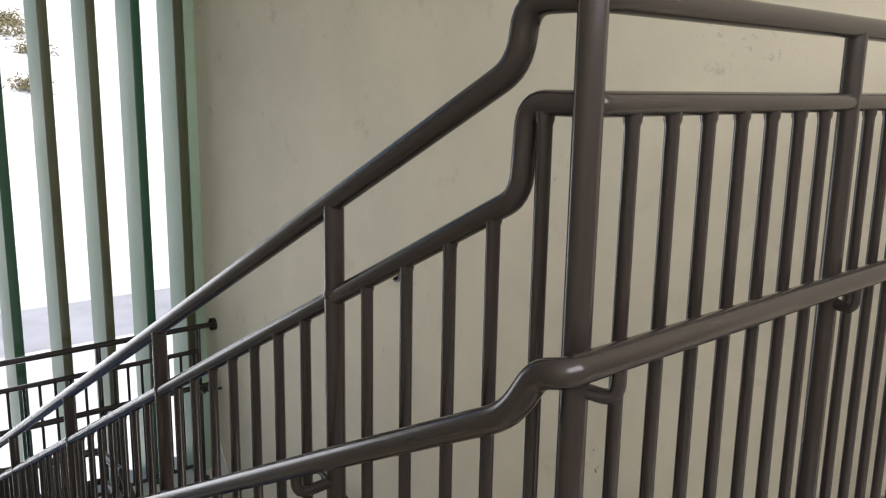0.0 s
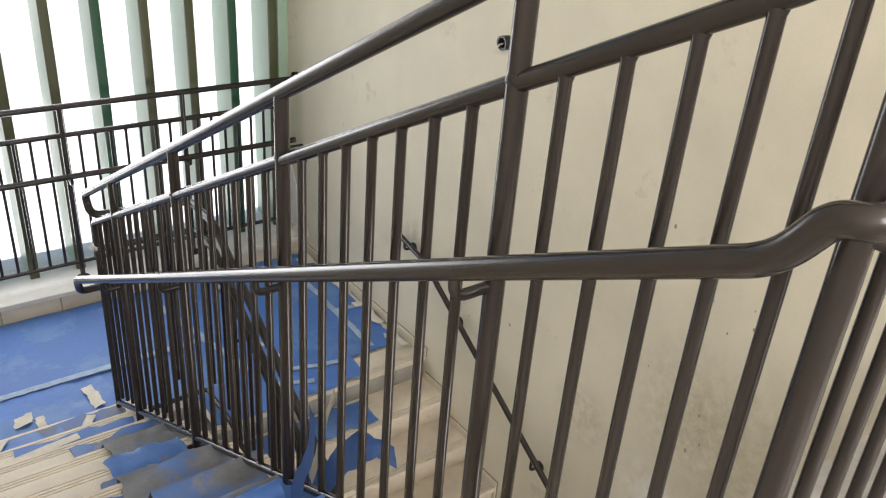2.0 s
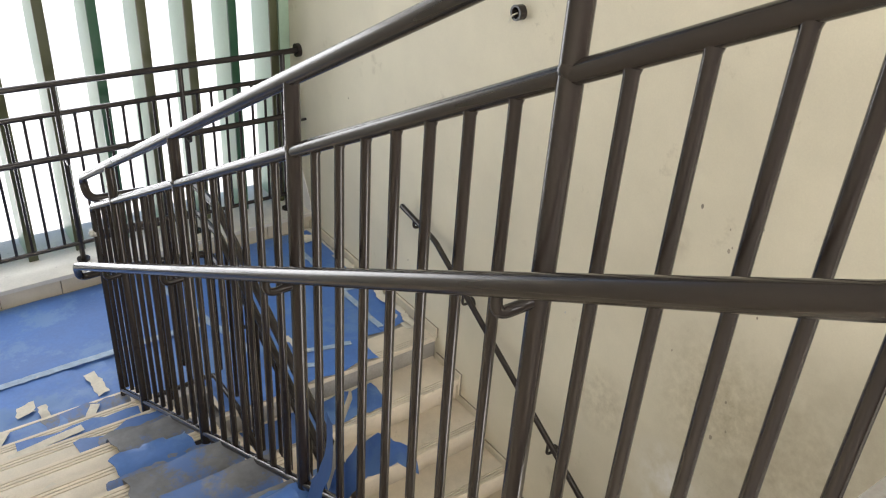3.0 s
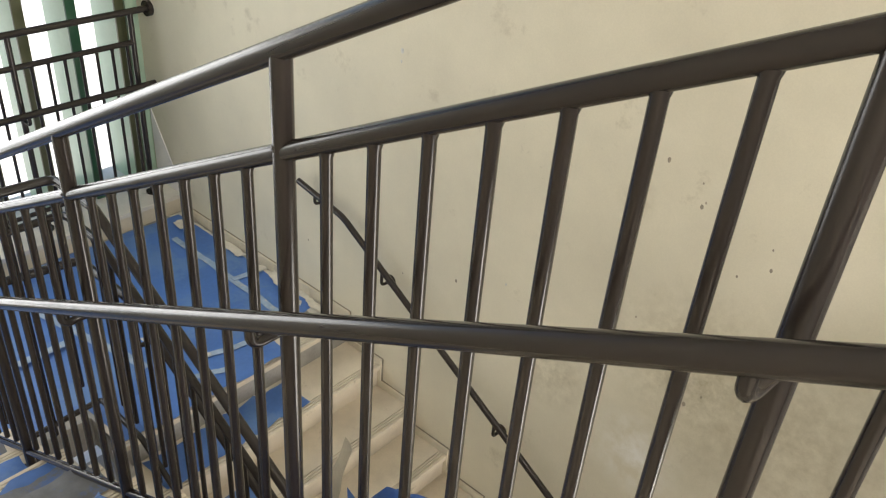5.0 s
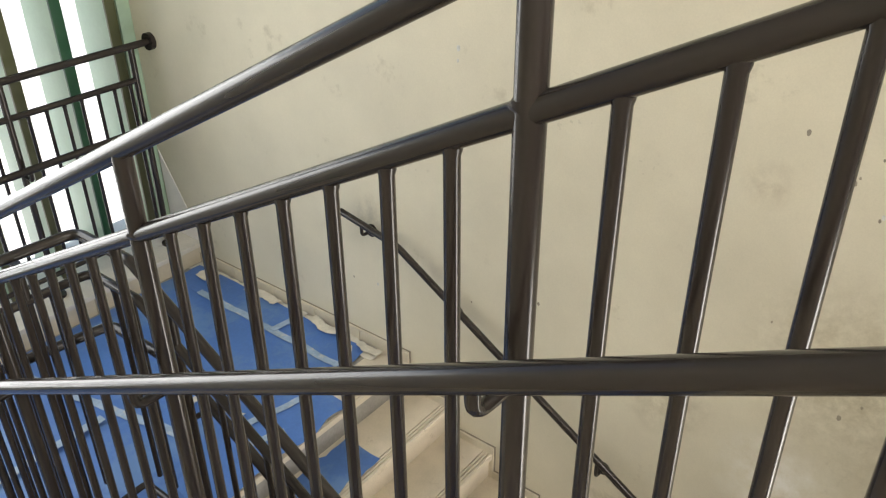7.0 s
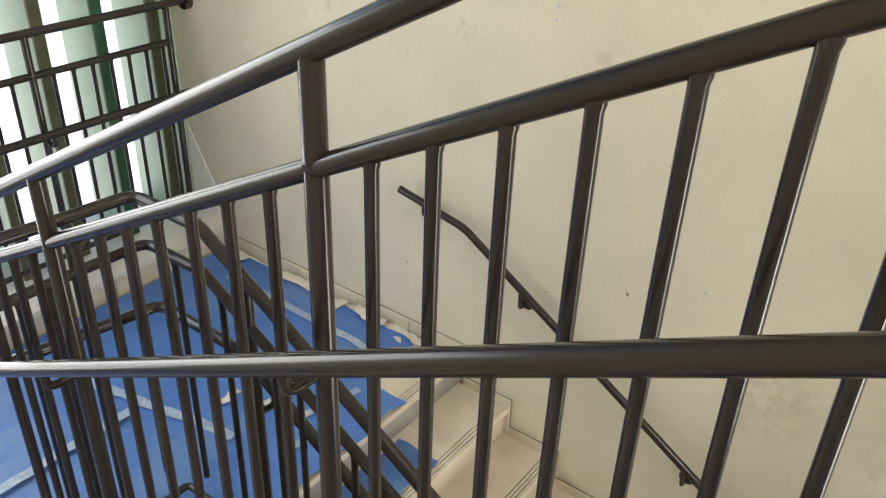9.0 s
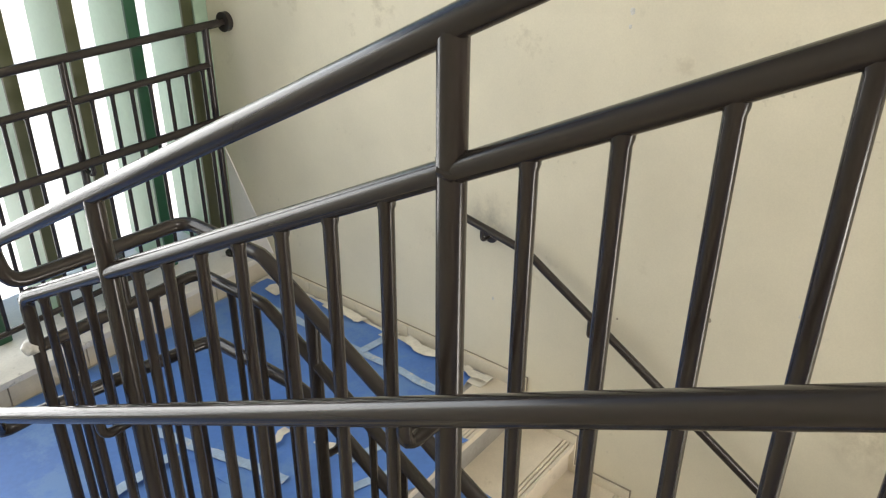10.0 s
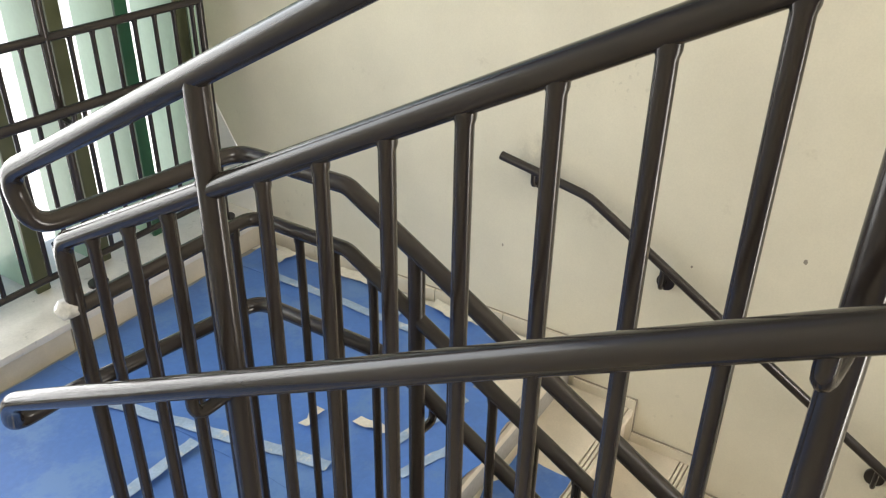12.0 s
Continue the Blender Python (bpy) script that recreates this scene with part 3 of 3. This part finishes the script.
# ragged edge of old paper between the sheets and the skirting, and torn scraps
tagged(part("paper_edge", sheet_bm(1.89, 1.99, 3.02, 4.64, F, 29, jag=0.03, crumple=0.006, n=0.03), PAPER), "ragged strip of pale masking paper along the skirting", "paper strip")
for k, (x, y, sx, sy) in enumerate(((1.95, 3.10, 0.05, 0.16), (1.95, 3.44, 0.06, 0.22), (1.94, 3.66, 0.08, 0.06), (1.95, 3.98, 0.06, 0.26), (1.90, 4.46, 0.12, 0.10), (1.056, 3.508, 0.12, 0.04), (1.126, 3.289, 0.04, 0.13), (-0.475, 3.479, 0.10, 0.09), (-0.06, 3.516, 0.07, 0.24), (-0.40, 3.40, 0.05, 0.14))):
    tagged(part("paper_scrap", sheet_bm(x - sx / 2, x + sx / 2, y - sy / 2, y + sy / 2, F + 0.020, 30 + k, jag=0.035, crumple=0.012, n=0.02), PAPER), "torn scrap of pale masking paper on the floor", "scrap", group="paper scraps")


def up_tread(k):
    """Nose and height of step k of the upper flight."""
    return UP_EDGE + UP_GO * k, UP_Z - RISE * k


for k, x0, x1, v0, v1, mat, seed in ((11, -1.45, -0.35, 0.02, 0.30, SHEET, 40), (11, -0.45, 0.0, 0.04, 0.30, DUSTY, 41), (10, -0.62, -0.02, 0.05, 0.29, SHEET, 42), (10, -1.45, -0.75, 0.10, 0.29, SHEET, 43),
                                     (9, -0.42, 0.02, 0.03, 0.29, SHEET, 44), (6, -0.48, -0.33, 0.06, 0.27, SHEET, 48)):
    y, z = up_tread(k)
    cover(x0, x1, y - UP_GO + v0, y - UP_GO + v1, z, seed, mat, "torn dusty blue sheet lying on a stone step" if mat is DUSTY else "torn blue sheet lying on a stone step", jag=0.045, crumple=0.008)
for k, x0, y0, x1, y1, seed in ((11, -0.30, 0.05, -0.16, 0.28, 60), (11, -0.75, 0.12, -0.62, 0.30, 61), (10, -0.66, 0.20, -0.30, 0.24, 62), (10, -0.42, 0.06, -0.3, 0.10, 63), (8, -0.66, 0.12, -0.56, 0.18, 65)):
    y, z = up_tread(k)
    tape(x0, y - UP_GO + y0, x1, y - UP_GO + y1, z + 0.02, 0.05, seed, PAPER)


def lo_tread(k):
    return LO_TOP - LO_GO * k, LAND_Z - RISE * k


for k, x0, x1, v0, v1, seed, mat in ((1, 0.55, 1.48, 0.02, 0.26, 70, SHEET), (2, 0.52, 0.98, -0.01, 0.2, 71, SHEET), (3, 0.52, 0.9, 0.02, 0.24, 72, DUSTY), (4, 0.52, 0.8, 0.02, 0.2, 73, DUSTY)):
    y, z = lo_tread(k)
    cover(x0, x1, y + v0, y + v1, z, seed, mat, "torn blue sheet lying on a stone step", jag=0.04, crumple=0.006)


def curl(at, width, length, radius, turn, seed, mat=SHEET):
    """A sheet end that has come loose and curls up."""
    bm = bmesh.new()
    nu, nv = 8, 16
    rows = []
    for i in range(nu + 1):
        row = []
        for j in range(nv + 1):
            a = j / nv * length / radius
            w = (i / nu - 0.5) * width * (1 - 0.35 * j / nv) + 0.02 * noise.noise(Vector((j * 0.4, i * 0.5, seed)))
            row.append(bm.verts.new((w, radius * math.sin(a) + 0.03 * j / nv, radius * (1 - math.cos(a)) + 0.01 * noise.noise(Vector((i * 0.6, j * 0.5, seed))))))
        rows.append(row)
    for a, b in zip(rows, rows[1:]):
        for j in range(nv):
            bm.faces.new((a[j], b[j], b[j + 1], a[j + 1]))
    bmesh.ops.solidify(bm, geom=bm.faces[:], thickness=0.0025)
    bm.transform(Matrix.Translation(at) @ Matrix.Rotation(radians(turn), 4, "Z"))
    return tagged(part("loose_sheet", bm, mat), "blue sheet end torn loose and curling up on steps", "floor sheet", group="covers on the stairs")


def up_height(y):
    """Height of the upper flight's surface, its steps softened as under a loose sheet."""
    t = (y - 0.095 - UP_EDGE) / UP_GO
    k = math.floor(t)
    f = t - k
    ease = 0.0 if f < 0.80 else (f - 0.80) / 0.20
    return max(LAND_Z, UP_Z - RISE * (k + 1 + ease))


def draped(x0, x1, y0, y1, seed, mat, label):
    """A loose crumpled sheet that hangs over several steps."""
    bm = sheet_bm(x0, x1, y0, y1, 0.0, seed, jag=0.035, crumple=0.013, n=0.02)
    for v in bm.verts:
        v.co.z += up_height(v.co.y) + 0.012
    return tagged(part("loose_sheet", bm, mat), label, "floor sheet", group="covers on the stairs")


def ribbon(points, width, across, mat, seed, label):
    """A torn strip of sheet that follows a bent line."""
    pts = rounded(points, 0.12, 7)
    side = Vector(across).normalized()
    bm = bmesh.new()
    rows = []
    for i, p in enumerate(pts):
        w = width * (0.75 + 0.3 * noise.noise(Vector((i * 0.35, seed, 0)))) * (1 - 0.5 * i / len(pts))
        twist = side + Vector((0, 0, 0.35 * noise.noise(Vector((i * 0.2, seed, 7)))))
        rows.append([bm.verts.new(p + twist * w * (k / 4 - 0.5) + Vector((0, 0, 0.012 * noise.noise(Vector((i * 0.5, k * 0.9, seed)))))) for k in range(5)])
    for a, c in zip(rows, rows[1:]):
        for k in range(4):
            bm.faces.new((a[k], a[k + 1], c[k + 1], c[k]))
    bmesh.ops.solidify(bm, geom=bm.faces[:], thickness=0.0025)
    return tagged(part("loose_sheet", bm, mat), label, "floor sheet", group="covers on the stairs")


draped(-0.36, 0.04, 0.86, 1.40, 80, DUSTY, "crumpled dusty sheet draped over the stone steps")
draped(-0.40, 0.03, 1.36, 1.80, 81, DUSTY, "crumpled dusty sheet draped over the stone steps")
draped(-0.36, -0.04, 1.72, 1.92, 84, SHEET, "torn blue sheet draped over a stone step")
draped(-0.42, -0.25, 0.96, 1.16, 85, SHEET, "small torn blue sheet corner on a stone step")
draped(-0.34, 0.0, 0.62, 0.92, 82, SHEET, "torn blue sheet bunched up beside the railing")
draped(-0.30, 0.04, 2.05, 2.45, 83, DUSTY, "crumpled dusty sheet draped over the stone steps")
z0 = up_height(0.76)
ribbon([(-0.26, 0.70, z0 + 0.02), (-0.09, 0.70, z0 + 0.05), (-0.07, 0.70, z0 + 0.22), (-0.05, 0.64, z0 + 0.38), (-0.04, 0.66, z0 + 0.52)], 0.15, (0.25, 1, 0), SHEET, 3, "torn blue strip standing up against the railing")
ribbon([(-0.06, 0.82, z0 + 0.02), (0.08, 0.82, z0 + 0.03), (0.13, 0.80, z0 + 0.14), (0.20, 0.72, z0 + 0.24), (0.26, 0.66, z0 + 0.20)], 0.24, (0.5, 1, 0.2), SHEET, 5, "torn blue sheet hanging over the edge of the well")
ribbon([(0.02, 0.86, z0 + 0.01), (0.10, 0.90, z0 + 0.05), (0.14, 0.92, z0 + 0.20), (0.17, 0.90, z0 + 0.34)], 0.12, (0.4, 1, 0), PAPER, 8, "pale torn paper strip sticking up in the well")
ribbon([(-0.40, 0.80, z0 + 0.02), (-0.30, 0.80, z0 + 0.07), (-0.16, 0.80, z0 + 0.04), (0.0, 0.82, z0 + 0.02)], 0.20, (0.15, 1, 0.1), DUSTY, 9, "dusty blue sheet folded over the step edge")
# a sheet rolled up along the step
bm = bmesh.new()
tube(bm, [(-0.55 + 0.045 * k, 0.80 + 0.006 * k, z0 + 0.045 + 0.004 * math.sin(k)) for k in range(12)], 0.04, 0, 18)
for v in bm.verts:
    v.co += Vector((0, 1, 1)) * 0.010 * noise.noise(v.co * 22)
tagged(part("rolled_sheet", bm, SHEET), "crumpled blue sheet rolled up along a step", "floor sheet", group="covers on the stairs")
y, z = lo_tread(4)
ribbon([(0.62, y + 0.22, z + 0.30), (0.68, y + 0.16, z + 0.08), (0.80, y + 0.12, z + 0.02), (1.02, y + 0.06, z + 0.09), (1.06, y + 0.02, z + 0.20)], 0.30, (0.2, 1, 0.2), SHEET, 6, "torn blue sheet curling up on the lower steps")
curl((0.70, y + 0.10, z + 0.01), 0.30, 0.42, 0.17, 35, 1)
curl((0.62, y + 0.36, z + RISE + 0.01), 0.24, 0.34, 0.11, -50, 2)

# ---- outside ----
bm = bmesh.new()
bmesh.ops.create_grid(bm, x_segments=1, y_segments=1, size=400)
bm.transform(Matrix.Translation((0, 0, LOW_Z - 0.25)))
tagged(part("ground", bm, GROUND, smooth=False), "pale sunlit paved ground outside the louvers", "ground", kind="structure")
tagged(part("road", boxes(((-60, 17.0, LOW_Z - 0.25), (60, 20.5, LOW_Z - 0.235))), ASPHALT, smooth=False), "pale grey concrete lane in bright sun", "road", kind="structure")
rng = random.Random(5)


def shrub(x, y, r, seed):
    bm = bmesh.new()
    q = random.Random(seed)
    for _ in range(260):
        d = Vector((q.gauss(0, 1), q.gauss(0, 1), abs(q.gauss(0, 0.7))))
        c = Vector((x, y, hill(y) + 0.05)) + Vector((d.x * r * 0.5, d.y * r * 0.5, d.z * r * 0.55))
        a = Vector((q.uniform(-1, 1), q.uniform(-1, 1), q.uniform(-1, 1))).normalized()
        b = a.orthogonal().normalized()
        s = q.uniform(0.05, 0.12)
        vs = [bm.verts.new(c + a * s * 1.6), bm.verts.new(c + b * s * 0.5), bm.verts.new(c - a * s * 1.6), bm.verts.new(c - b * s * 0.5)]
        bm.faces.new(vs)
    root = thing("shrub", (x, y, hill(y) - 0.1), "dry brown-green shrub on a pale slope", "shrub", group="shrubs outside")
    part("stem", bar([(x, y, hill(y) - 0.1), (x + 0.05, y, hill(y) + r * 0.4)], 0.03, 0, 6), BUSH, root)
    part("foliage", bm, BUSH, root, smooth=False)


def hill(y):
    return LOW_Z - 0.25 + max(0.0, y - 24.0) * 0.34


bm = bmesh.new()
rows = [[bm.verts.new((x * 4.0, 24 + y * 3.0, hill(24 + y * 3.0) + (0.25 * noise.noise(Vector((x * 0.9, y * 0.9, 2))) if y else 0.0))) for x in range(-14, 18)] for y in range(0, 16)]
for a, c in zip(rows, rows[1:]):
    for k in range(len(a) - 1):
        bm.faces.new((a[k], a[k + 1], c[k + 1], c[k]))
tagged(part("hillside", bm, GROUND), "pale dry slope beyond the road in full sun", "hill", kind="structure")
for i in range(16):
    shrub(rng.uniform(-4, 12), rng.uniform(36, 50), rng.uniform(0.6, 1.2), i)
